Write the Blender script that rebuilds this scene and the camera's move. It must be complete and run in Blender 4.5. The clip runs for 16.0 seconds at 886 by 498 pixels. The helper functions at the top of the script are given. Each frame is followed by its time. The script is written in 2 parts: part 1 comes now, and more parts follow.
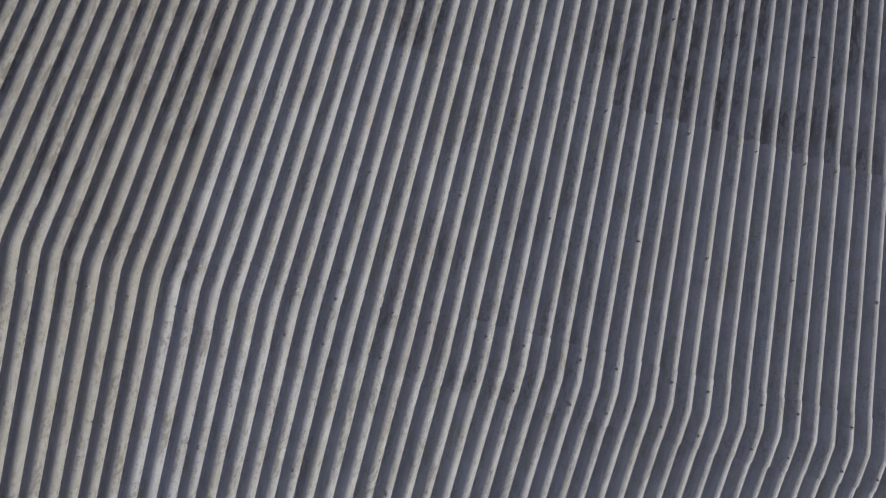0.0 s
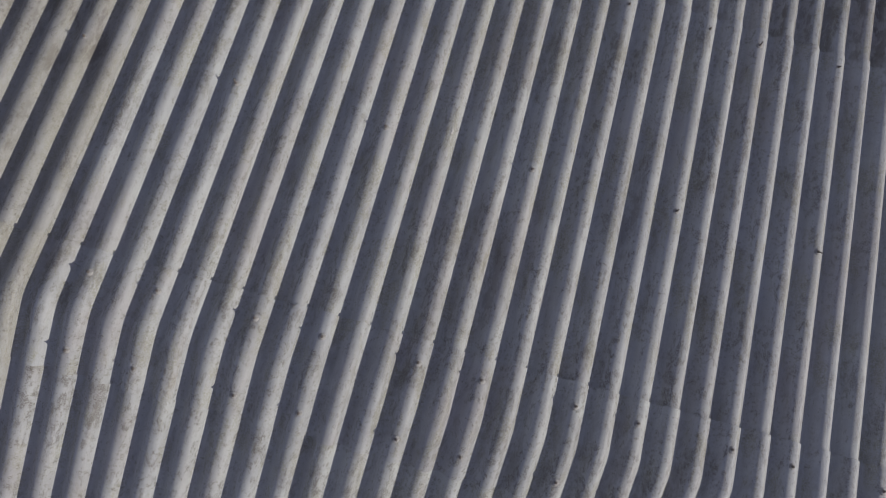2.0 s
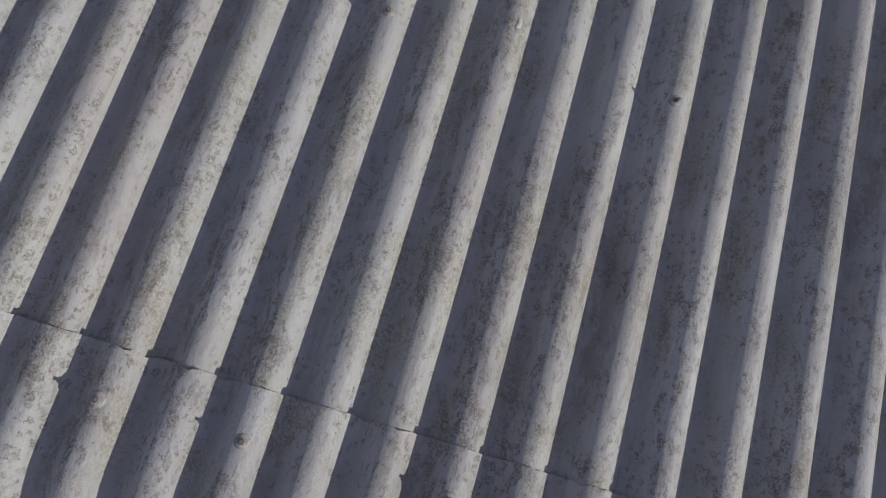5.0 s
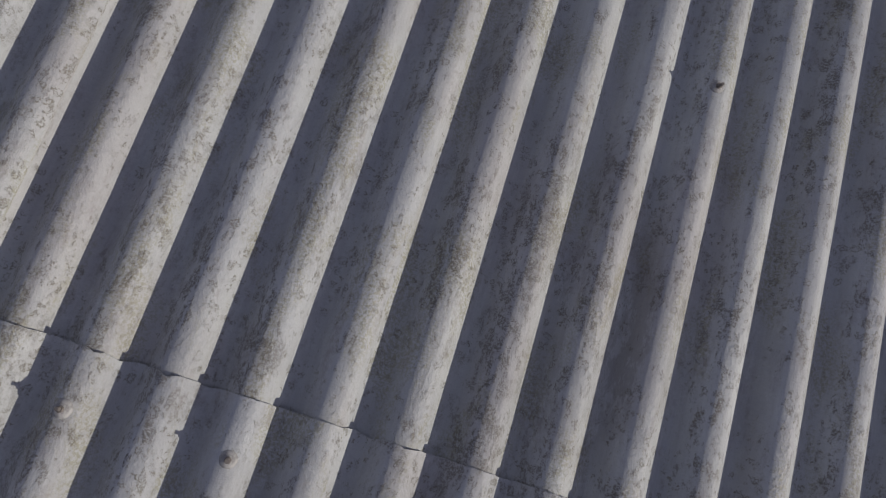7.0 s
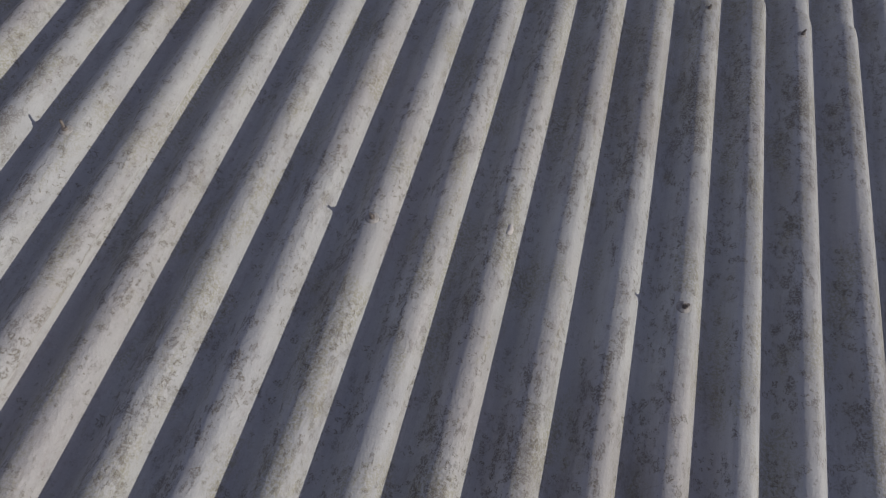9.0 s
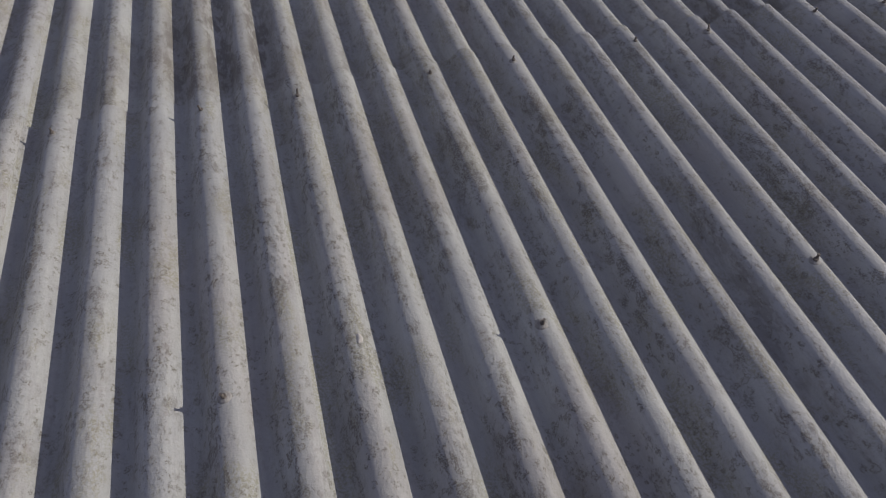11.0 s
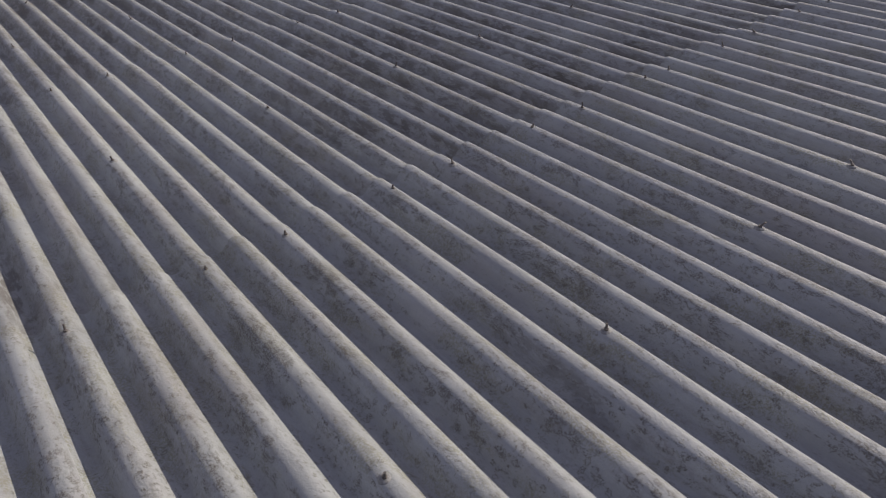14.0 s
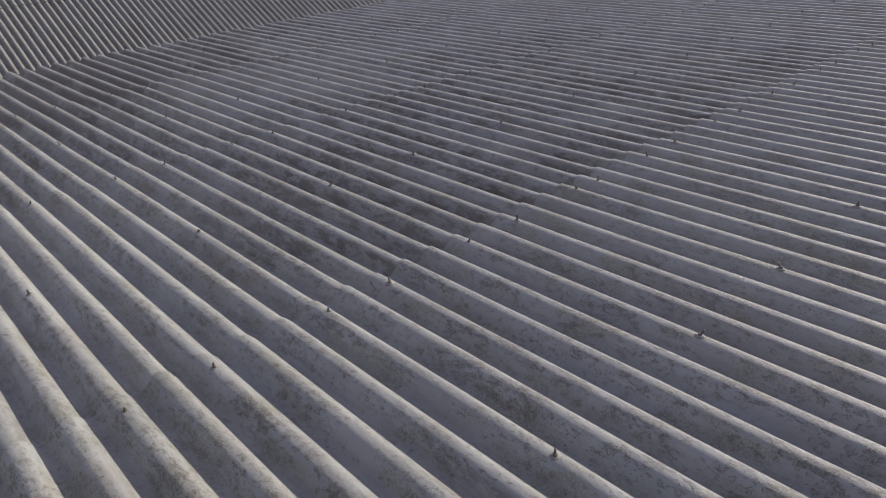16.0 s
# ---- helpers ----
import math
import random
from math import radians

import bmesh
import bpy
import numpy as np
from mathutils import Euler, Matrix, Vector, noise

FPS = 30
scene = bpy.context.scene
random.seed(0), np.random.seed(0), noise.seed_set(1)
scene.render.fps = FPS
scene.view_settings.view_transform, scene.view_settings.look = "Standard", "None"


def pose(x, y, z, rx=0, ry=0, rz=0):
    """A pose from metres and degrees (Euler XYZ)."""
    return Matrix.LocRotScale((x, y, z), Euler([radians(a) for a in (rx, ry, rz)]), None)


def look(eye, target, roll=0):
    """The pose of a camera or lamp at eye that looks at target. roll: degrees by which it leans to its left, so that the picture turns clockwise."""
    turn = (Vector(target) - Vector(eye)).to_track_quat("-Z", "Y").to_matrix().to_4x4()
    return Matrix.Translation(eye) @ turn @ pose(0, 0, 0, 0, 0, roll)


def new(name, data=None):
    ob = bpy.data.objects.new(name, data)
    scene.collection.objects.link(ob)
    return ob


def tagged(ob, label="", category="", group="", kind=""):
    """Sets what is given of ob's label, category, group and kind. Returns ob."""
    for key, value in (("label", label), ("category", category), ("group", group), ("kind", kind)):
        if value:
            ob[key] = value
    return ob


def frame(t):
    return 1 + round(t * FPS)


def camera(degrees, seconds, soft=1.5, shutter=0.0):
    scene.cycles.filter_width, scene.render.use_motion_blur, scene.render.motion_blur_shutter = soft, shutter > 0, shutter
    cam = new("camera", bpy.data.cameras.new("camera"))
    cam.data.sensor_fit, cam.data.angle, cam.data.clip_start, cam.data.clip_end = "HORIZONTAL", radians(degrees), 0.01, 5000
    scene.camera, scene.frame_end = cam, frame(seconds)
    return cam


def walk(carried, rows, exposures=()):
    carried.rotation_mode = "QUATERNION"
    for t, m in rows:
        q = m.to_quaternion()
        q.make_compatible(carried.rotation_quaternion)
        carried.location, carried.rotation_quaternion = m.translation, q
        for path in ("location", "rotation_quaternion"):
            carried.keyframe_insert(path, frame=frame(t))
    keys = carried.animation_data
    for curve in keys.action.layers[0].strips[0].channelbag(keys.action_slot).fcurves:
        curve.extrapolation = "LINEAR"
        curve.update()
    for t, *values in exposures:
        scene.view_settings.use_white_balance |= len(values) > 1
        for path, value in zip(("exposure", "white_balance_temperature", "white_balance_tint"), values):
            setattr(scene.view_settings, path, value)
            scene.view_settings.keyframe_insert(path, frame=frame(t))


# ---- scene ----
# The roof is laid out in its own frame: u across the waves, v down the slope, w out of the sheets.
PITCH_OF_ROOF = 12.1          # degrees
HEIGHT = 9.0                  # height of the slope's origin over the ground
WAVE = 0.177                  # from crest to crest
SLOPE = pose(0, 0, HEIGHT, -PITCH_OF_ROOF, 0, 0)
cam = camera(64.50, 16.0, soft=0.9)
PATH = [
    (0.0, -0.407, -2.286, 6.315, 14.159, -6.694, 13.069),
    (0.5, -0.455, -2.118, 5.724, 13.840, -6.710, 13.600),
    (1.0, -0.502, -1.970, 5.057, 13.879, -6.707, 14.007),
    (1.5, -0.543, -1.830, 4.392, 14.225, -6.779, 14.296),
    (2.0, -0.565, -1.665, 3.768, 14.360, -6.723, 14.691),
    (2.5, -0.570, -1.490, 3.157, 14.238, -6.534, 14.909),
    (3.0, -0.591, -1.337, 2.613, 14.183, -6.636, 15.243),
    (3.5, -0.611, -1.220, 2.178, 14.028, -6.715, 15.468),
    (4.0, -0.613, -1.147, 1.951, 13.634, -6.354, 15.791),
    (4.2, -0.605, -1.146, 1.944, 13.710, -6.143, 15.812),
    (6.3, -0.664, -1.097, 1.631, 13.277, -7.221, 16.651),
    (6.5, -0.686, -1.073, 1.639, 12.264, -7.750, 16.901),
    (7.0, -0.672, -1.085, 1.628, 12.802, -7.582, 16.960),
    (7.5, -0.648, -1.101, 1.609, 18.496, -6.979, 16.680),
    (8.0, -0.683, -1.081, 1.622, 25.589, -7.897, 16.497),
    (8.2, -0.674, -1.057, 1.619, 28.721, -7.555, 16.352),
    (10.3, -0.591, -1.028, 1.648, 33.541, -2.251, -2.486),
    (10.5, -0.586, -1.077, 1.634, 35.823, -1.025, -7.736),
    (11.0, -0.580, -1.063, 1.628, 42.009, 0.095, -15.286),
    (11.5, -0.590, -1.062, 1.638, 48.931, -0.309, -16.993),
    (12.0, -0.577, -1.084, 1.611, 56.226, -0.375, -17.263),
    (12.5, -0.567, -1.093, 1.618, 55.982, -0.141, -18.829),
    (13.0, -0.540, -1.105, 1.609, 55.798, 1.596, -25.343),
    (13.5, -0.532, -1.108, 1.618, 55.135, 2.965, -32.291),
    (14.0, -0.526, -1.115, 1.607, 54.691, 3.775, -37.701),
    (14.5, -0.515, -1.119, 1.626, 58.008, 4.329, -41.704),
    (15.0, -0.523, -1.141, 1.609, 63.282, 4.252, -42.388),
    (15.5, -0.521, -1.145, 1.603, 63.189, 4.051, -42.521),
    (16.0, -0.432, -1.062, 1.621, 62.842, 3.797, -42.801),
]
# seconds, stops, white balance in kelvin and tint
EXPOSURES = [(0.0, 0.76, 6270.0, 31.5), (3.5, 0.75, 6300.0, 32.0), (6.3, 0.75, 6330.0, 32.5), (8.2, 0.75, 6380.0, 33.0),
             (10.5, 0.64, 6400.0, 33.0), (12.5, 0.65, 6510.0, 33.5), (14.0, 0.87, 6520.0, 33.5), (14.5, 0.94, 6540.0, 33.5),
             (15.0, 0.99, 6650.0, 31.5), (16.0, 1.07, 6650.0, 31.5)]
walk(cam, [(t, SLOPE @ pose(x, y, z, rx, ry, rz)) for t, x, y, z, rx, ry, rz in PATH], exposures=EXPOSURES)

# ---- world and sun ----
SUN_WAY = (SLOPE.to_3x3() @ Vector((1.0, -0.15, 0.40))).normalized()   # towards the sun
world = bpy.data.worlds.new("sky")
scene.world = world
world.use_nodes = True
wn = world.node_tree.nodes
sky = wn.new("ShaderNodeTexSky")
sky.sky_type = "NISHITA"
sky.sun_disc = False
sky.air_density, sky.dust_density, sky.ozone_density = 1.0, 0.4, 2.0
sky.sun_elevation = math.asin(SUN_WAY.z)
sky.sun_rotation = math.atan2(SUN_WAY.x, SUN_WAY.y)
haze = wn.new("ShaderNodeHueSaturation")      # a hazy day
haze.inputs["Saturation"].default_value = 0.60
world.node_tree.links.new(sky.outputs[0], haze.inputs["Color"])
world.node_tree.links.new(haze.outputs[0], wn["Background"].inputs[0])
wn["Background"].inputs[1].default_value = 0.079
sun_data = bpy.data.lights.new("sun", "SUN")
sun_data.energy, sun_data.angle, sun_data.color = 2.37, radians(0.53), (0.945, 1.0, 0.80)
sun = new("sun", sun_data)
sun.matrix_world = look(SUN_WAY * 60, (0, 0, 0))


# ---- materials ----
class Nodes:
    """A short hand for node materials."""

    def __init__(self, name):
        self.mat = bpy.data.materials.new(name)
        self.mat.use_nodes = True
        self.tree = self.mat.node_tree
        self.bsdf = self.tree.nodes["Principled BSDF"]

    def add(self, kind, **inputs):
        node = self.tree.nodes.new(kind)
        for key, value in inputs.items():
            self.put(node, key.replace("_", " "), value)
        return node

    def put(self, node, key, value):
        key = int(key[1:]) if key[0] == "i" and key[1:].isdigit() else key
        if isinstance(value, bpy.types.NodeSocket):
            self.tree.links.new(value, node.inputs[key])
        else:
            node.inputs[key].default_value = value

    def noise(self, where, scale, detail=4.0, rough=0.6, distort=0.0):
        return self.add("ShaderNodeTexNoise", Vector=where, Scale=scale, Detail=detail, Roughness=rough, Distortion=distort).outputs[0]

    def scaled(self, where, factors):
        node = self.add("ShaderNodeMapping", Vector=where)
        node.inputs["Scale"].default_value = factors
        return node.outputs[0]

    def ramp(self, value, low, high):
        node = self.add("ShaderNodeMapRange", Value=value)
        node.inputs["From Min"].default_value, node.inputs["From Max"].default_value = low, high
        node.interpolation_type = "SMOOTHSTEP"
        return node.outputs[0]

    def math(self, kind, a, b=0.0):
        node = self.tree.nodes.new("ShaderNodeMath")
        node.operation = kind
        self.put(node, "i0", a)
        self.put(node, "i1", b)
        return node.outputs[0]

    def mix(self, amount, a, b):
        node = self.tree.nodes.new("ShaderNodeMix")
        node.data_type = "RGBA"
        for socket, value in ((node.inputs[0], amount), (node.inputs[6], a), (node.inputs[7], b)):
            if isinstance(value, bpy.types.NodeSocket):
                self.tree.links.new(value, socket)
            else:
                socket.default_value = (*value, 1.0) if isinstance(value, tuple) else value
        return node.outputs[2]

    def bump(self, height, strength, distance, under=None):
        node = self.add("ShaderNodeBump", Height=height, Strength=strength, Distance=distance)
        if under is not None:
            self.tree.links.new(under, node.inputs["Normal"])
        return node.outputs[0]


# Grime that has its own place on the roof, in part deepened to stand in for lens falloff: middle and reach in metres
# along u and v, strength, and the lap at which it begins.
STAINS_AND_FALLOFF = [(1.75, 1.7, 1.05, 0.75, 0.88, 1.39), (1.3, 2.5, 0.6, 0.7, 0.6, -9), (3.3, 1.6, 1.5, 0.6, 0.85, 1.39), (2.5, 2.9, 1.2, 1.0, 0.78, -9),
          (4.0, 3.0, 1.3, 1.1, 0.8, -9), (6.0, 1.7, 1.8, 0.5, 0.8, 1.39), (1.6, 3.65, 0.9, 0.4, 0.65, -9), (2.3, 4.2, 1.3, 0.5, 0.65, 3.92),
          (5.2, 4.2, 1.6, 1.0, 0.7, -9), (1.1, 6.9, 1.3, 1.9, 1.0, -9), (2.4, 7.8, 2.0, 1.5, 1.0, -9), (3.8, 8.4, 2.2, 0.9, 0.9, -9),
          (5.3, 6.9, 2.0, 0.7, 0.5, -9), (0.4, 5.2, 1.4, 1.0, 0.8, -9), (-0.2, 4.3, 0.9, 0.6, 0.7, 3.92), (-0.8, 1.85, 0.5, 0.6, 0.78, 1.39),
          # these two also put the lens's darkening towards the right into the grime
          (3.2, 3.7, 1.3, 0.7, 0.8, -9), (5.5, 2.6, 1.3, 0.9, 0.5, -9),
          (-0.8, 2.7, 0.6, 0.9, 0.7, -9), (0.62, 0.1, 0.12, 0.4, 0.5, -9), (-0.15, -0.65, 0.2, 0.3, 0.45, -9),
          (-4.0, 0.4, 1.6, 1.8, 0.8, -9), (0.7, -1.5, 1.8, 0.3, 0.3, -9), (-0.37, -1.33, 0.2, 0.12, 0.35, -9), (0.0, 18.0, 16.0, 7.0, 0.5, -9)]


def fibre_cement(name):
    """Old corrugated cement sheet: grey, streaked down the slope, with lichen and grime."""
    n = Nodes(name)
    coord = n.tree.nodes.new("ShaderNodeTexCoord").outputs["Object"]
    info = n.tree.nodes.new("ShaderNodeObjectInfo")
    shift = n.add("ShaderNodeVectorMath", i0=coord)
    shift.operation = "ADD"
    lead = n.add("ShaderNodeVectorMath")
    lead.operation = "SCALE"
    lead.inputs[0].default_value = (31.0, 17.0, 5.0)
    n.tree.links.new(info.outputs["Random"], lead.inputs["Scale"])
    n.tree.links.new(lead.outputs[0], shift.inputs[1])
    at = shift.outputs[0]
    place = n.tree.nodes.new("ShaderNodeNewGeometry").outputs["Position"]
    apart = n.add("ShaderNodeSeparateXYZ", Vector=coord)
    dice = n.math("FRACT", n.math("MULTIPLY", info.outputs["Random"], 37.7))

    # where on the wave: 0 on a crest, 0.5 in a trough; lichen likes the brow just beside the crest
    phase = n.math("DIVIDE", apart.outputs[0], WAVE)
    crest = n.math("MULTIPLY", n.math("ADD", n.math("COSINE", n.math("MULTIPLY", phase, 2 * math.pi)), 1.0), 0.5)
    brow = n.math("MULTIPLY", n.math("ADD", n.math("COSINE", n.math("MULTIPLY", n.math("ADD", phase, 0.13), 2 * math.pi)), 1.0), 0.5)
    # clean cement, with cloudy tone and thin streaks down the slope
    cloud = n.ramp(n.noise(at, 4.0, 5.0, 0.6), 0.3, 0.7)
    streak = n.ramp(n.noise(n.scaled(at, (60.0, 2.5, 60.0)), 1.0, 5.0, 0.65), 0.4, 0.72)
    tone = n.mix(cloud, (0.282, 0.289, 0.268), (0.348, 0.357, 0.326))
    tone = n.mix(n.math("MULTIPLY", streak, 0.3), tone, (0.223, 0.218, 0.209))
    tone = n.mix(n.math("MULTIPLY", info.outputs["Random"], 0.35), tone, (0.259, 0.261, 0.268))
    drift = n.noise(n.scaled(at, (3.0, 1.2, 3.0)), 1.0, 4.0, 0.6)
    tone = n.mix(n.math("MULTIPLY", n.ramp(drift, 0.48, 0.66), 0.16), tone, (0.242, 0.262, 0.290))
    tone = n.mix(n.math("MULTIPLY", n.ramp(drift, 0.50, 0.34), 0.35), tone, (0.272, 0.250, 0.232))
    # the worn face: fine pits and paler rubbed spots
    grain = n.noise(at, 260.0, 3.0, 0.7)
    tone = n.mix(n.math("MULTIPLY", n.ramp(grain, 0.54, 0.64), 0.16), tone, (0.158, 0.155, 0.144))
    tone = n.mix(n.math("MULTIPLY", n.ramp(n.noise(at, 60.0, 4.0, 0.7), 0.54, 0.68), 0.14), tone, (0.418, 0.412, 0.386))
    # brownish damp marks that run along the waves
    damp = n.math("MULTIPLY", n.ramp(n.noise(n.scaled(at, (18.0, 4.0, 18.0)), 1.0, 5.0, 0.7), 0.5, 0.68),
                  n.ramp(n.noise(at, 55.0, 4.0, 0.75), 0.4, 0.6))
    tone = n.mix(n.math("MULTIPLY", damp, 0.4), tone, (0.155, 0.128, 0.118))
    # ochre crust, in patches along the waves, and all over the sheets of the west end
    west = n.ramp(n.add("ShaderNodeSeparateXYZ", Vector=place).outputs[0], -2.405, -2.42)
    field = n.math("MAXIMUM", n.ramp(n.noise(n.scaled(at, (8.0, 3.0, 8.0)), 1.0, 5.0, 0.65), 0.49, 0.64),
                   n.math("MULTIPLY", west, n.ramp(n.noise(n.scaled(at, (9.0, 2.5, 9.0)), 1.0, 6.0, 0.75), 0.42, 0.6)))
    # and thick above the first lap, where the sheets stay damp
    move = n.add("ShaderNodeMapping", Vector=place)
    x, y, z = SLOPE @ Vector((-0.25, 1.0, 0))
    move.inputs["Location"].default_value, move.inputs["Scale"].default_value = (-x / 0.7, -y / 0.55, 0), (1 / 0.7, 1 / 0.55, 0)
    far = n.add("ShaderNodeVectorMath", i0=move.outputs[0])
    far.operation = "LENGTH"
    field = n.math("MAXIMUM", field, n.math("MULTIPLY", n.ramp(far.outputs["Value"], 1.15, 0.35),
                                                   n.ramp(n.noise(n.scaled(at, (13.0, 3.5, 13.0)), 1.0, 5.0, 0.7), 0.46, 0.6)))
    ochre = n.math("MULTIPLY", field, n.ramp(n.noise(at, 130.0, 4.0, 0.78), 0.43, 0.58))
    tone = n.mix(n.math("MULTIPLY", ochre, 0.62), tone, (0.188, 0.174, 0.092))
    # the sheets of the west end, near the valley and of the shed to the north are browner all over
    spot = n.add("ShaderNodeSeparateXYZ", Vector=place)
    low = n.math("MULTIPLY", n.ramp(spot.outputs[1], 4.3, 6.6), n.ramp(spot.outputs[0], 4.5, 1.5))
    old = n.math("MAXIMUM", west, n.math("MAXIMUM", low, n.ramp(spot.outputs[1], 10.5, 11.0)))
    tone = n.mix(n.math("MULTIPLY", old, n.math("ADD", 0.25, n.math("MULTIPLY", cloud, 0.3))), tone, (0.215, 0.202, 0.160))
    # dark lichen: small marks in loose clusters, many of them rosettes with an open middle
    warp = n.add("ShaderNodeTexNoise", Vector=at, Scale=60.0, Detail=4.0, Roughness=0.7).outputs["Color"]
    bent = n.add("ShaderNodeMix")
    bent.data_type = "VECTOR"
    bent.inputs[0].default_value = 0.042
    n.tree.links.new(at, bent.inputs[4])
    n.tree.links.new(warp, bent.inputs[5])
    worn = n.ramp(n.noise(at, 210.0, 4.0, 0.8), 0.42, 0.55)
    rings = None
    for scale, share, radius, wide, reach in ((36.0, 0.44, 0.30, 0.15, (5.5, 2.4)), (62.0, 0.38, 0.26, 0.20, (9.0, 4.0))):
        cells = n.add("ShaderNodeTexVoronoi", Vector=bent.outputs[1], Scale=scale)
        ring = n.math("SUBTRACT", 1.0, n.ramp(n.math("ABSOLUTE", n.math("SUBTRACT", cells.outputs["Distance"], radius)), 0.3 * wide, wide))
        near = n.ramp(n.noise(n.scaled(at, (reach[0], reach[1], reach[0])), 1.0, 5.0, 0.7), 0.46, 0.56)
        pick = n.add("ShaderNodeSeparateXYZ", Vector=cells.outputs["Color"])
        chosen = n.math("MULTIPLY", n.ramp(pick.outputs[0], share, share + 0.25), near)
        ring = n.math("MULTIPLY", ring, chosen)
        rings = ring if rings is None else n.math("MAXIMUM", rings, ring)
    rings = n.math("MULTIPLY", rings, worn)
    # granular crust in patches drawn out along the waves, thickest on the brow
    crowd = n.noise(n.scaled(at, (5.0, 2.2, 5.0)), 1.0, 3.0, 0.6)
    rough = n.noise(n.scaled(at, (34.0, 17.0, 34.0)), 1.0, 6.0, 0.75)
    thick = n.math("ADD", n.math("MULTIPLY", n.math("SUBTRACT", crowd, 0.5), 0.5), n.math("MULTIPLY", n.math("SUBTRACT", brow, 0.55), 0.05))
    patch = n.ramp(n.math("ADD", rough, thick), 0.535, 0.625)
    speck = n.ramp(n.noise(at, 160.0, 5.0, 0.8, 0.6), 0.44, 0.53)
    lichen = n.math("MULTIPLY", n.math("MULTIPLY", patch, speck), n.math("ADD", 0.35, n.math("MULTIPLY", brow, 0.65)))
    east = n.ramp(n.add("ShaderNodeSeparateXYZ", Vector=place).outputs[0], 1.0, 2.6)      # thinner growth towards the east
    rarer = n.math("SUBTRACT", 1.0, n.math("MULTIPLY", east, 0.33))
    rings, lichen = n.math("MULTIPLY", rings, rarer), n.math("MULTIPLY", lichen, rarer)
    # broad grime washed over the roof, and dirt held below the laps of some sheets
    soft = n.noise(n.scaled(place, (1.6, 1.0, 1.6)), 1.0, 5.0, 0.65)
    wash = n.math("MULTIPLY", n.ramp(n.noise(n.scaled(place, (0.9, 0.6, 0.9)), 1.0, 5.0, 0.62), 0.5, 0.74), 0.26)
    north = n.math("DIVIDE", n.add("ShaderNodeSeparateXYZ", Vector=place).outputs[1], math.cos(radians(PITCH_OF_ROOF)))
    for u, v, ru, rv, strength, start in STAINS_AND_FALLOFF:
        x, y, z = SLOPE @ Vector((u, v, 0))
        move = n.add("ShaderNodeMapping", Vector=place)
        move.inputs["Location"].default_value = (-x / ru, -y / rv, 0)
        move.inputs["Scale"].default_value = (1 / ru, 1 / rv, 0)
        far = n.add("ShaderNodeVectorMath", i0=move.outputs[0])
        far.operation = "LENGTH"
        reach = n.math("ADD", far.outputs["Value"], n.math("MULTIPLY", n.math("SUBTRACT", soft, 0.5), 3.2))
        wash = n.math("MAXIMUM", wash, n.math("MULTIPLY", n.math("MULTIPLY", n.math("SUBTRACT", 1.0, n.ramp(reach, 0.45, 1.25)), strength),
                                                 n.ramp(north, start - 0.02, start + 0.01)))
    below = n.math("MULTIPLY", n.math("SUBTRACT", 1.0, n.ramp(apart.outputs[1], 0.15, 1.5)), n.math("MULTIPLY", n.ramp(dice, 0.45, 0.9), 0.28))
    wash = n.math("MAXIMUM", wash, n.math("MULTIPLY", below, n.ramp(soft, 0.42, 0.6)))
    broken = n.ramp(n.noise(n.scaled(at, (15.0, 5.5, 15.0)), 1.0, 7.0, 0.76), 0.45, 0.55)
    wash = n.math("MULTIPLY", wash, n.math("MAXIMUM", n.math("ADD", 0.2, n.math("MULTIPLY", broken, 0.8)), n.math("MULTIPLY", n.ramp(wash, 0.8, 0.98), 0.85)))
    each = n.ramp(n.noise(n.scaled(place, (5.2, 0.5, 0.0)), 1.0, 2.0, 0.5), 0.4, 0.58)      # some troughs hold more dirt than others
    wash = n.math("MULTIPLY", wash, n.math("ADD", 0.55, n.math("MULTIPLY", each, 0.45)))
    wash = n.math("MULTIPLY", wash, n.math("SUBTRACT", 1.0, n.math("MULTIPLY", n.ramp(crest, 0.62, 0.96), 0.85)))     # the grime thins out towards the crests
    tone = n.mix(n.math("MULTIPLY", wash, 0.92), tone, (0.080, 0.065, 0.049))
    tone = n.mix(n.math("MULTIPLY", rings, 0.82), tone, (0.130, 0.115, 0.082))
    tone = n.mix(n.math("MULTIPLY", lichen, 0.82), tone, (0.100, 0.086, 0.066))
    n.put(n.bsdf, "Base Color", tone)
    n.put(n.bsdf, "Roughness", 0.56)
    n.put(n.bsdf, "Diffuse Roughness", 0.25)
    n.put(n.bsdf, "Specular IOR Level", 0.4)
    relief = n.bump(n.noise(at, 18.0, 4.0), 0.25, 0.012)
    relief = n.bump(n.noise(at, 85.0, 5.0, 0.7), 0.6, 0.006, relief)
    relief = n.bump(n.noise(at, 240.0, 3.0, 0.75), 0.2, 0.003, relief)
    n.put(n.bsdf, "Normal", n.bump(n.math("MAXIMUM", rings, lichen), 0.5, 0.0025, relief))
    return n.mat


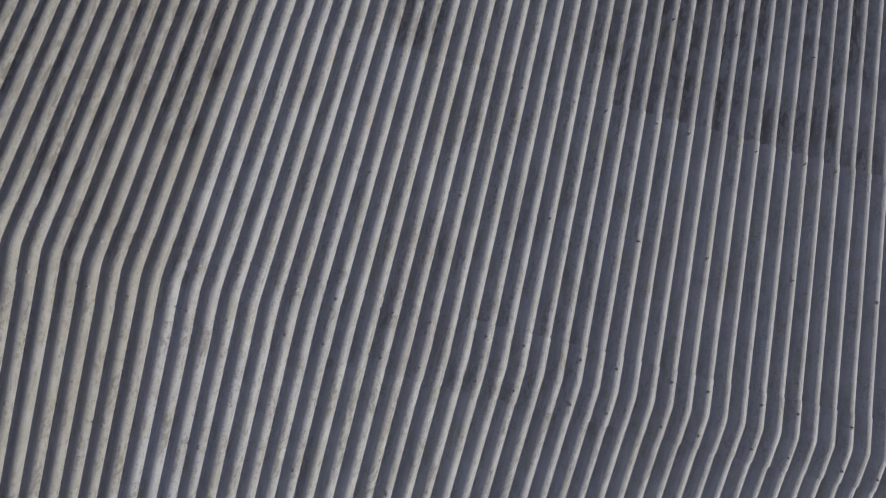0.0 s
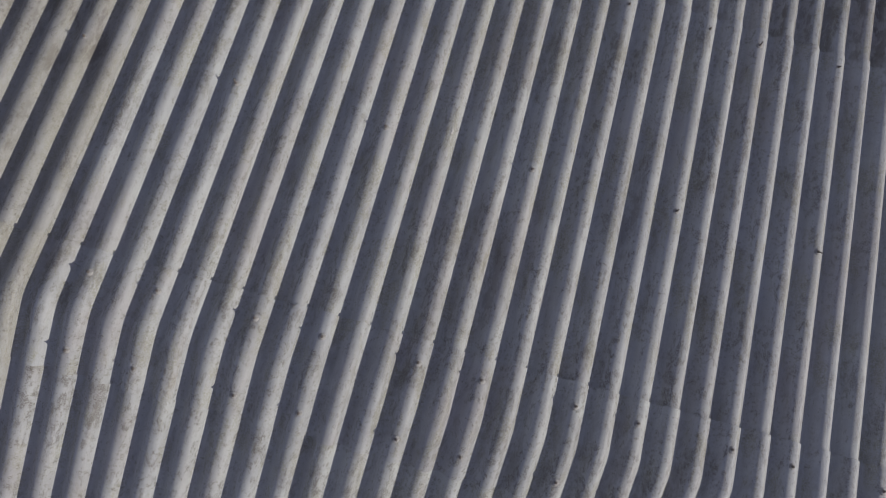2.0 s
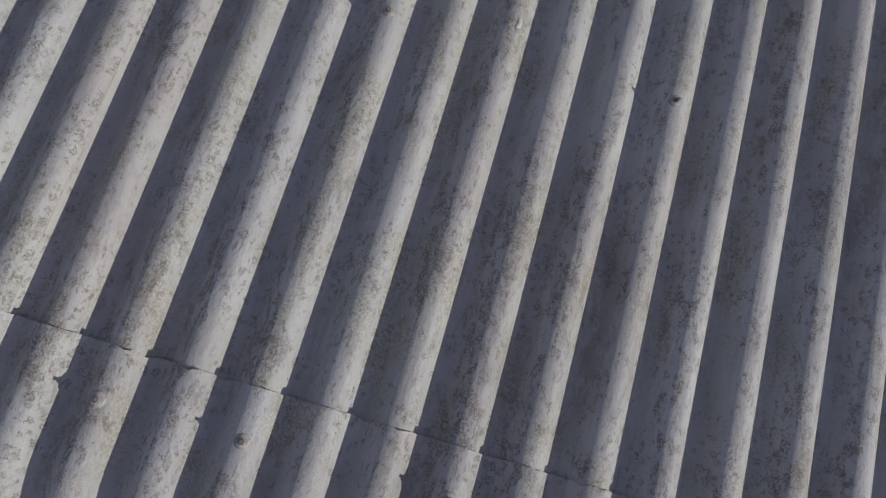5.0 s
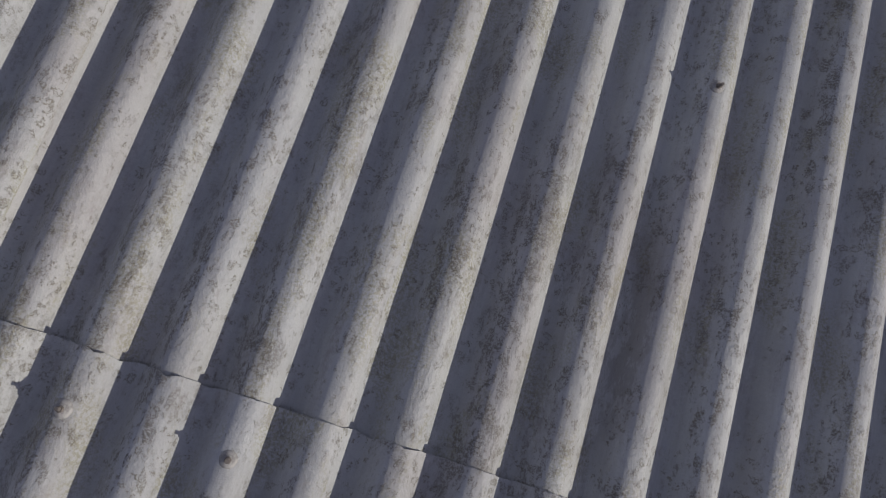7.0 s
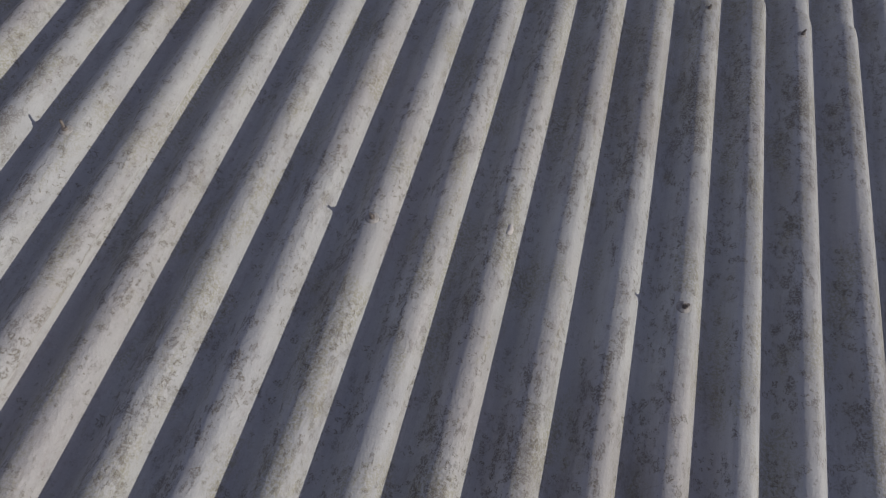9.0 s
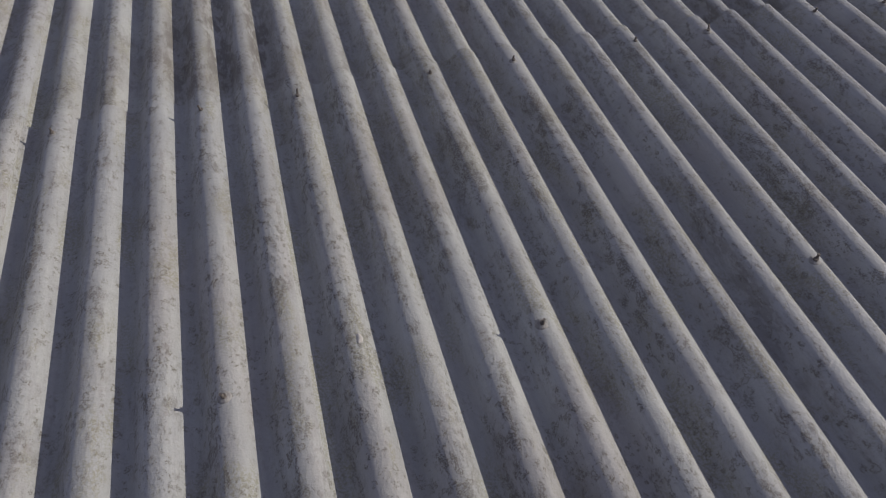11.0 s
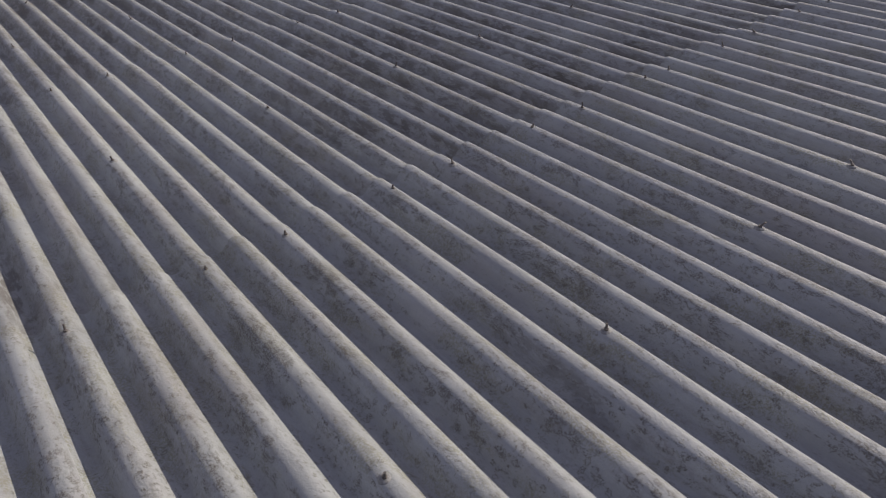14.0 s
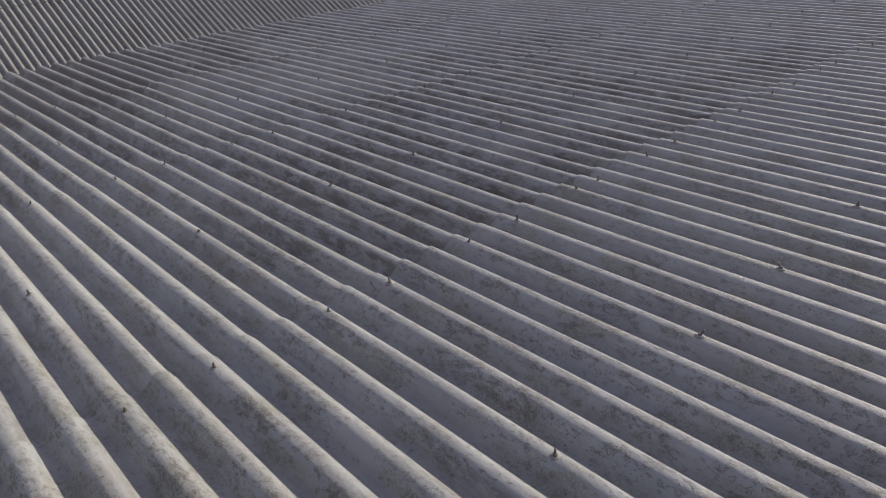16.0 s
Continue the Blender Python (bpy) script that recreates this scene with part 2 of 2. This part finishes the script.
def plain(name, low, high, scale, rough, metal=0.0, bump=0.002):
    n = Nodes(name)
    coord = n.tree.nodes.new("ShaderNodeTexCoord").outputs["Object"]
    tone = n.mix(n.ramp(n.noise(coord, scale, 6.0, 0.65), 0.3, 0.7), low, high)
    tone = n.mix(n.math("MULTIPLY", n.noise(coord, scale * 12.0, 4.0), 0.3), tone, tuple(c * 0.55 for c in low))
    n.put(n.bsdf, "Base Color", tone)
    n.put(n.bsdf, "Roughness", rough)
    n.put(n.bsdf, "Metallic", metal)
    n.put(n.bsdf, "Normal", n.bump(n.noise(coord, scale * 8.0, 5.0), 0.5, bump))
    return n.mat


CEMENT = fibre_cement("weathered fibre cement")
RUST = plain("rusted steel", (0.10, 0.088, 0.076), (0.2, 0.17, 0.14), 60.0, 0.8, 0.3)
DULL_STEEL = plain("dull galvanised steel", (0.12, 0.115, 0.105), (0.22, 0.21, 0.19), 60.0, 0.6, 0.6)
FELT = plain("weathered washer seal", (0.16, 0.155, 0.14), (0.32, 0.31, 0.28), 90.0, 0.9)
PLASTER = plain("grey wall plaster", (0.42, 0.40, 0.37), (0.5, 0.48, 0.44), 1.2, 0.9)
EARTH = plain("dry ground", (0.16, 0.14, 0.10), (0.26, 0.22, 0.16), 0.15, 0.95)

# ---- the sheets ----
DEPTH, THICK = 0.056, 0.0085
APEX, VALLEY = -1.469, 8.84      # the ridge and the valley along v
WEST, EAST = -60, 85              # in waves


BROAD, FLAT = 0.075, 0.045          # how much broader the crests are than the troughs, and how flat both are


def profile(u):
    p = 2 * math.pi * u / WAVE
    return DEPTH / 2 / (1 - FLAT) * (math.cos(p) - BROAD * math.cos(2 * p) - FLAT * math.cos(3 * p) - 1 + BROAD + FLAT)


def sheet_mesh(name, waves, length, steps, per_wave, seed, bend=None):
    """A corrugated sheet from u = -0.30 to waves + 0.26 and v = 0 to length, with thickness and a worn lower end.
    bend maps (v, w) of the flat sheet to (v, w): used for the ridge pieces."""
    rng = random.Random(seed)
    count = round((waves + 0.56) * per_wave)
    us = [(-0.30 + (waves + 0.56) * i / count) * WAVE for i in range(count + 1)]
    vs = [length * j / steps for j in range(steps + 1)]
    ragged = [0.0] * len(us)
    for _ in range(5):
        c, r, d = rng.uniform(us[0], us[-1]), rng.uniform(0.008, 0.03), rng.uniform(0.002, 0.009)
        ragged = [e - d * max(0.0, 1 - abs(u - c) / r) for e, u in zip(ragged, us)]
    ragged = [e + rng.uniform(-0.0012, 0.0012) for e in ragged]
    verts, faces, smooth = [], [], []

    def point(u, v, w):
        wob = 0.0016 * noise.noise(Vector((u * 4.0, v * 1.7, seed * 3.1))) + 0.0008 * noise.noise(Vector((u * 14.0, v * 6.0, seed)))
        side = 0.0022 * noise.noise(Vector((round(u / WAVE) * 3.3, v * 1.1, seed * 1.7 + 9)))
        a, b = (v, profile(u) + w) if bend is None else bend(v, profile(u) + w)
        return (u + side, a, b + wob)

    def grid(rows, flip, is_smooth):
        base, wide = len(verts), len(rows[0])
        for row in rows:
            verts.extend(row)
        for j in range(len(rows) - 1):
            for i in range(wide - 1):
                q = [base + j * wide + i, base + j * wide + i + 1, base + (j + 1) * wide + i + 1, base + (j + 1) * wide + i]
                faces.append(q[::-1] if flip else q)
                smooth.append(is_smooth)

    def line(j, w):
        tail = 1.0 if j == steps else 0.0
        return [point(u, vs[j] + tail * e, w) for u, e in zip(us, ragged)]

    tops = [line(j, 0.0) for j in range(steps + 1)]
    if bend is None:
        unders = [line(0, -THICK), line(steps, -THICK)]
    else:
        unders = [line(j, -THICK) for j in range(steps + 1)]
    grid(tops, False, True)
    grid(unders, True, True)
    grid([tops[-1], unders[-1]], False, False)
    grid([unders[0], tops[0]], False, False)
    if bend is None:
        grid([[r[0] for r in (tops[0], tops[-1])], [r[0] for r in unders]], False, False)
        right = [[r[-1] for r in tops], [Vector(r[-1]) - Vector((0, 0, THICK)) for r in tops]]
        grid(right, True, False)
    else:
        grid([[r[0] for r in tops], [r[0] for r in unders]], False, False)
        grid([[r[-1] for r in tops], [r[-1] for r in unders]], True, False)
    mesh = bpy.data.meshes.new(name)
    mesh.from_pydata([tuple(p) for p in verts], [], faces)
    mesh.polygons.foreach_set("use_smooth", smooth)
    mesh.materials.append(CEMENT)
    mesh.update()
    return mesh


def child(name, data, parent, m, label=""):
    ob = new(name, data)
    ob.parent = parent
    ob.matrix_local = m
    return tagged(ob, label)


# Waves on which a sheet begins; one pair of sheets laps by one wave more. Each is bolted on its second and fifth crest.
STARTS = [k for k in range(WEST + 1, 12, 5)] + [k for k in range(15, EAST, 5)]
BOLTED = [k for k in range(WEST, 11, 5)] + [k for k in range(14, EAST, 5)]
BOLTED_AT_LAPS = [k for k in range(WEST, 14) if k % 5 in (0, 2)] + [k for k in range(15, EAST) if k % 5 in (1, 4) or k == 15]
BACK_STARTS = [-k - 5 for k in STARTS]
BACK_BOLTED, BACK_BOLTED_AT_LAPS = [-k for k in BOLTED], [-k for k in BOLTED_AT_LAPS]
ROWS_OF_SHEETS = [(-1.40, 1.39), (1.19, 3.925), (3.73, 6.475), (6.28, VALLEY - 0.03)]
PURLINS = [0.0, 1.2655, 2.529, 3.819, 5.04, 6.36, 7.6]
LAPPED = {1.2655, 3.819, 6.36}

rng = random.Random(7)
SHEETS = {}
for fine in (True, False):
    for row, (v0, v1) in enumerate(ROWS_OF_SHEETS):
        SHEETS[fine, row] = [sheet_mesh("corrugated_sheet", 5, v1 - v0, 14 if fine else 4, 20 if fine else 14, 10 * row + s + (50 if fine else 0))
                             for s in range(4)]


SHED_ROWS = [(-1.40, 2.60), (2.40, VALLEY - 0.03)]
for row, (v0, v1) in enumerate(SHED_ROWS):
    SHEETS["shed", row] = [sheet_mesh("corrugated_sheet", 5, v1 - v0, 8, 14, 120 + 10 * row + s) for s in range(3)]


def lay_sheets(parent, starts, fine, rows=ROWS_OF_SHEETS):
    """Cover one slope; each sheet lies over the one below it and over the one beside it."""
    for row, (v0, v1) in enumerate(rows):
        length = v1 - v0
        for k in starts:
            shift = rng.uniform(-0.014, 0.014)
            m = (pose(k * WAVE, v0 + shift, -0.006)
                 @ pose(0, 0, 0, math.degrees(rng.uniform(0.0125, 0.016) / length), -math.degrees(0.0085 / (5 * WAVE)), rng.uniform(-0.03, 0.03)))
            child("corrugated_sheet", rng.choice(SHEETS[fine, row]), parent, m)


def slope_thing(name, m, label):
    ob = new(name)
    ob.empty_display_size = 0.2
    ob.matrix_world = m
    return tagged(ob, label, "roof slope", group="corrugated roof slopes")


ABOUT_RIDGE = SLOPE @ pose(0, APEX, 0)
FLIP = Matrix.Translation(ABOUT_RIDGE.translation) @ pose(0, 0, 0, 0, 0, 180) @ Matrix.Translation(-ABOUT_RIDGE.translation)
SHED_PITCH, SHED_EAVE, SHED_HEIGHT = 17.0, 13.2, 2.8      # the neighbouring shed: degrees, its near eave along y, and that eave's height
LENGTH = VALLEY - APEX
SHED_RIDGE = Matrix.Translation((3.905, SHED_EAVE + LENGTH * math.cos(radians(SHED_PITCH)), SHED_HEIGHT + LENGTH * math.sin(radians(SHED_PITCH))))
SHED_SLOPE = pose(0, 0, 0, -SHED_PITCH, 0, 0) @ pose(0, -APEX, 0)
main_slope = slope_thing("roof_slope", SLOPE, "grey corrugated fibre cement roof slope with lichen spots")
back_slope = slope_thing("roof_slope", FLIP @ SLOPE, "grey corrugated fibre cement slope behind the ridge")
next_slope = slope_thing("roof_slope", SHED_RIDGE @ pose(0, 0, 0, 0, 0, 180) @ SHED_SLOPE, "grey corrugated roof slope of the lower neighbouring shed")
last_slope = slope_thing("roof_slope", SHED_RIDGE @ SHED_SLOPE, "grey corrugated outer slope of the neighbouring shed")
lay_sheets(main_slope, STARTS, True)
lay_sheets(back_slope, BACK_STARTS, False)
lay_sheets(next_slope, BACK_STARTS, "shed", SHED_ROWS)
lay_sheets(last_slope, STARTS, "shed", SHED_ROWS)

# ---- the ridge ----
WING, ROUND = 0.344, 0.045


def over_ridge(v, w, pitch=PITCH_OF_ROOF):
    """Bend a flat strip over the ridge: v runs from one wing's edge to the other's."""
    s, a = v - WING, radians(pitch)
    r = ROUND / a
    lift = 0.004
    if abs(s) <= ROUND:
        t = s / r
        y, z, turn = r * math.sin(t), r * (math.cos(t) - 1), t
    else:
        e = math.copysign(abs(s) - ROUND, s)
        y = math.copysign(r * math.sin(a), s) + e * math.cos(a)
        z = r * (math.cos(a) - 1) - abs(e) * math.sin(a)
        turn = math.copysign(a, s)
    return (y + (w + lift) * math.sin(turn), z + (w + lift) * math.cos(turn))


RIDGE_MESH = [sheet_mesh("ridge_piece", 5, 2 * WING, 16, 18, 90 + s, over_ridge) for s in range(3)]
SHED_RIDGE_MESH = [sheet_mesh("ridge_piece", 5, 2 * WING, 12, 12, 97, lambda v, w: over_ridge(v, w, SHED_PITCH))]


def ridge_thing(name, m, starts, meshes):
    ob = new(name)
    ob.empty_display_size = 0.2
    ob.matrix_world = m
    tagged(ob, "corrugated fibre cement ridge capping over the roof's apex", "ridge capping", group="ridge cappings")
    for k in starts:
        child("ridge_piece", rng.choice(meshes), ob,
              pose(k * WAVE, rng.uniform(-0.006, 0.006), 0.0, 0, -math.degrees(0.0072 / (5 * WAVE)), rng.uniform(-0.25, 0.25)))
    return ob


LEVEL = Matrix.Translation(ABOUT_RIDGE.translation)
ridge = ridge_thing("ridge_capping", LEVEL, STARTS, RIDGE_MESH)
far_ridge = ridge_thing("ridge_capping", SHED_RIDGE, STARTS, SHED_RIDGE_MESH)


# ---- hook bolts ----
def mesh_of(name, bm, material):
    mesh = bpy.data.meshes.new(name)
    bm.to_mesh(mesh)
    bm.free()
    mesh.materials.append(material)
    return mesh


def rod_mesh(height, lean, hook):
    """A threaded rod that leaves the crest and is bent over at its tip."""
    bm = bmesh.new()
    rings = []
    steps = 7
    for j in range(steps + 1):
        t = j / steps
        off = lean * t * t + (hook * max(0.0, t - 0.6) ** 1.5 * 4)
        z = -0.02 + (height + 0.02) * t - hook * 0.6 * max(0.0, t - 0.75)
        rad = 0.0042 * (1.0 + (0.07 if j % 2 else -0.05))
        rings.append([bm.verts.new((off + rad * math.cos(a), rad * math.sin(a), z)) for a in [2 * math.pi * i / 8 for i in range(8)]])
    for low, high in zip(rings, rings[1:]):
        for i in range(8):
            bm.faces.new((low[i], low[(i + 1) % 8], high[(i + 1) % 8], high[i]))
    bm.faces.new(rings[-1])
    return mesh_of("hook_bolt", bm, RUST)


def washer_mesh():
    """A domed washer that follows the crest."""
    bm = bmesh.new()
    rings = []
    for r, z in ((0.005, 0.0100), (0.013, 0.0088), (0.021, 0.0050), (0.0235, -0.001)):
        ring = []
        for i in range(14):
            a = 2 * math.pi * i / 14
            x, y = r * math.cos(a), r * math.sin(a)
            ring.append(bm.verts.new((x, y, z + profile(x))))
        rings.append(ring)
    for low, high in zip(rings, rings[1:]):
        for i in range(14):
            bm.faces.new((low[i], high[i], high[(i + 1) % 14], low[(i + 1) % 14]))
    bm.faces.new(rings[0])
    for f in bm.faces:
        f.smooth = True
    return mesh_of("washer", bm, FELT)


def nut_mesh():
    bm = bmesh.new()
    bmesh.ops.create_cone(bm, cap_ends=True, segments=6, radius1=0.0082, radius2=0.0082, depth=0.008, matrix=pose(0, 0, 0.0125))
    bmesh.ops.bevel(bm, geom=bm.edges[:], offset=0.0008, segments=1, affect="EDGES")
    return mesh_of("nut", bm, RUST)


RODS = [rod_mesh(0.034, 0.004, 0.0), rod_mesh(0.030, -0.006, 0.004), rod_mesh(0.036, 0.008, 0.0), rod_mesh(0.032, 0.006, 0.010)]
SHORT_RODS = [rod_mesh(0.024, 0.001, 0.0), rod_mesh(0.028, -0.002, 0.0)]
WASHER, NUT = washer_mesh(), nut_mesh()


def bolt(parent, m, rods):
    turn = pose(0, 0, 0, rng.uniform(-9, 9), rng.uniform(-9, 9), rng.uniform(0, 360))
    rod = child("hook_bolt", rng.choice(rods), parent, m @ turn)
    back = turn.inverted()
    child("washer", WASHER, rod, back)
    child("nut", NUT, rod, pose(0, 0, 0, 0, 0, rng.uniform(0, 60)))


def bolt_rows(parent, between, at_laps, first, last, rows):
    for v in rows:
        for k in at_laps if v in LAPPED else between:
            if first <= k <= last:
                bolt(parent, pose(k * WAVE + rng.uniform(-0.006, 0.006), v + rng.uniform(-0.012, 0.012), 0.003), RODS)


bolt_rows(main_slope, BOLTED, BOLTED_AT_LAPS, -30, 60, PURLINS)
bolt_rows(back_slope, BACK_BOLTED, BACK_BOLTED_AT_LAPS, -40, 40, PURLINS[:2])
bolt_rows(next_slope, BACK_BOLTED, BACK_BOLTED_AT_LAPS, -58, 10, PURLINS[1:])
for k in range(-30, 40, 5):
    for j in (k, k + 3):
        for side in (1, -1):
            y, z = over_ridge(WING + side * 0.21, 0.0)
            bolt(ridge, pose(j * WAVE + rng.uniform(-0.006, 0.006), y, z, -side * PITCH_OF_ROOF, 0, 0), SHORT_RODS)

# ---- dried sealant on two crests ----
SEALANT = plain("dried sealant", (0.33, 0.315, 0.28), (0.42, 0.40, 0.36), 120.0, 0.8)


def dab_mesh(seed):
    """A low, uneven smear that lies on a crest."""
    bm = bmesh.new()
    bmesh.ops.create_icosphere(bm, subdivisions=3, radius=1.0)
    for vert in bm.verts:
        swell = 1.0 + 0.45 * noise.noise(vert.co * 1.7 + Vector((seed, 0, 0))) + 0.2 * noise.noise(vert.co * 4.0 + Vector((0, seed, 0)))
        x, y = vert.co.x * swell * 0.012, vert.co.y * swell * 0.019
        vert.co = Vector((x, y, profile(x) + vert.co.z * swell * 0.005))
    for f in bm.faces:
        f.smooth = True
    return mesh_of("sealant_dab", bm, SEALANT)


for k, v, seed in ((-2.9, 0.088, 3.0), (-4.96, -0.03, 8.0), (-5.02, 0.012, 5.0)):
    child("sealant_dab", dab_mesh(seed), main_slope, pose(k * WAVE, v, profile(k * WAVE) + 0.002), "pale smear of dried sealant")

# ---- walls and ground ----
X0, X1 = (WEST - 0.3) * WAVE, (STARTS[-1] + 5.2) * WAVE


def extruded(name, outline, x0, x1, material, label, category):
    """A body with one outline in y and z, from x0 to x1."""
    bm = bmesh.new()
    ends = [[bm.verts.new((x, y, z)) for y, z in outline] for x in (x0, x1)]
    for i in range(len(outline)):
        j = (i + 1) % len(outline)
        bm.faces.new((ends[0][i], ends[0][j], ends[1][j], ends[1][i]))
    bm.faces.new(ends[0][::-1])
    bm.faces.new(ends[1])
    bmesh.ops.recalc_face_normals(bm, faces=bm.faces[:])
    return tagged(new(name, mesh_of(name, bm, material)), label, category, kind="structure")


def walls(number, ridge_at, pitch):
    """Plain walls that carry a pair of slopes."""
    x, y_ridge, z_ridge = ridge_at
    inset, drop = 0.25, 0.10
    run, rise = LENGTH * math.cos(radians(pitch)), LENGTH * math.sin(radians(pitch))
    y0, y1, low = y_ridge - run + inset, y_ridge + run - inset, z_ridge - rise - drop + inset * math.tan(radians(pitch))
    gable = [(y0, 0), (y0, low), (y_ridge, z_ridge - drop), (y1, low), (y1, 0)]
    for side, a in (("west", X0 + 0.15), ("east", X1 - 0.4)):
        extruded("wall_%s_%d" % (side, number), gable, x + a, x + a + 0.25, PLASTER, "plain grey plastered gable wall under the roof", "wall")
    for side, y in (("south", y0), ("north", y1 - 0.25)):
        extruded("wall_%s_%d" % (side, number), [(y, 0), (y, low), (y + 0.25, low), (y + 0.25, 0)], x + X0 + 0.4, x + X1 - 0.4, PLASTER,
                 "plain grey plastered long wall under the eaves", "wall")


walls(1, ABOUT_RIDGE.translation, PITCH_OF_ROOF)
walls(2, SHED_RIDGE.translation, SHED_PITCH)
bm = bmesh.new()
bmesh.ops.create_grid(bm, x_segments=8, y_segments=8, size=1500)
tagged(new("ground", mesh_of("ground", bm, EARTH)), "dry bare ground round the building", "ground", kind="structure")
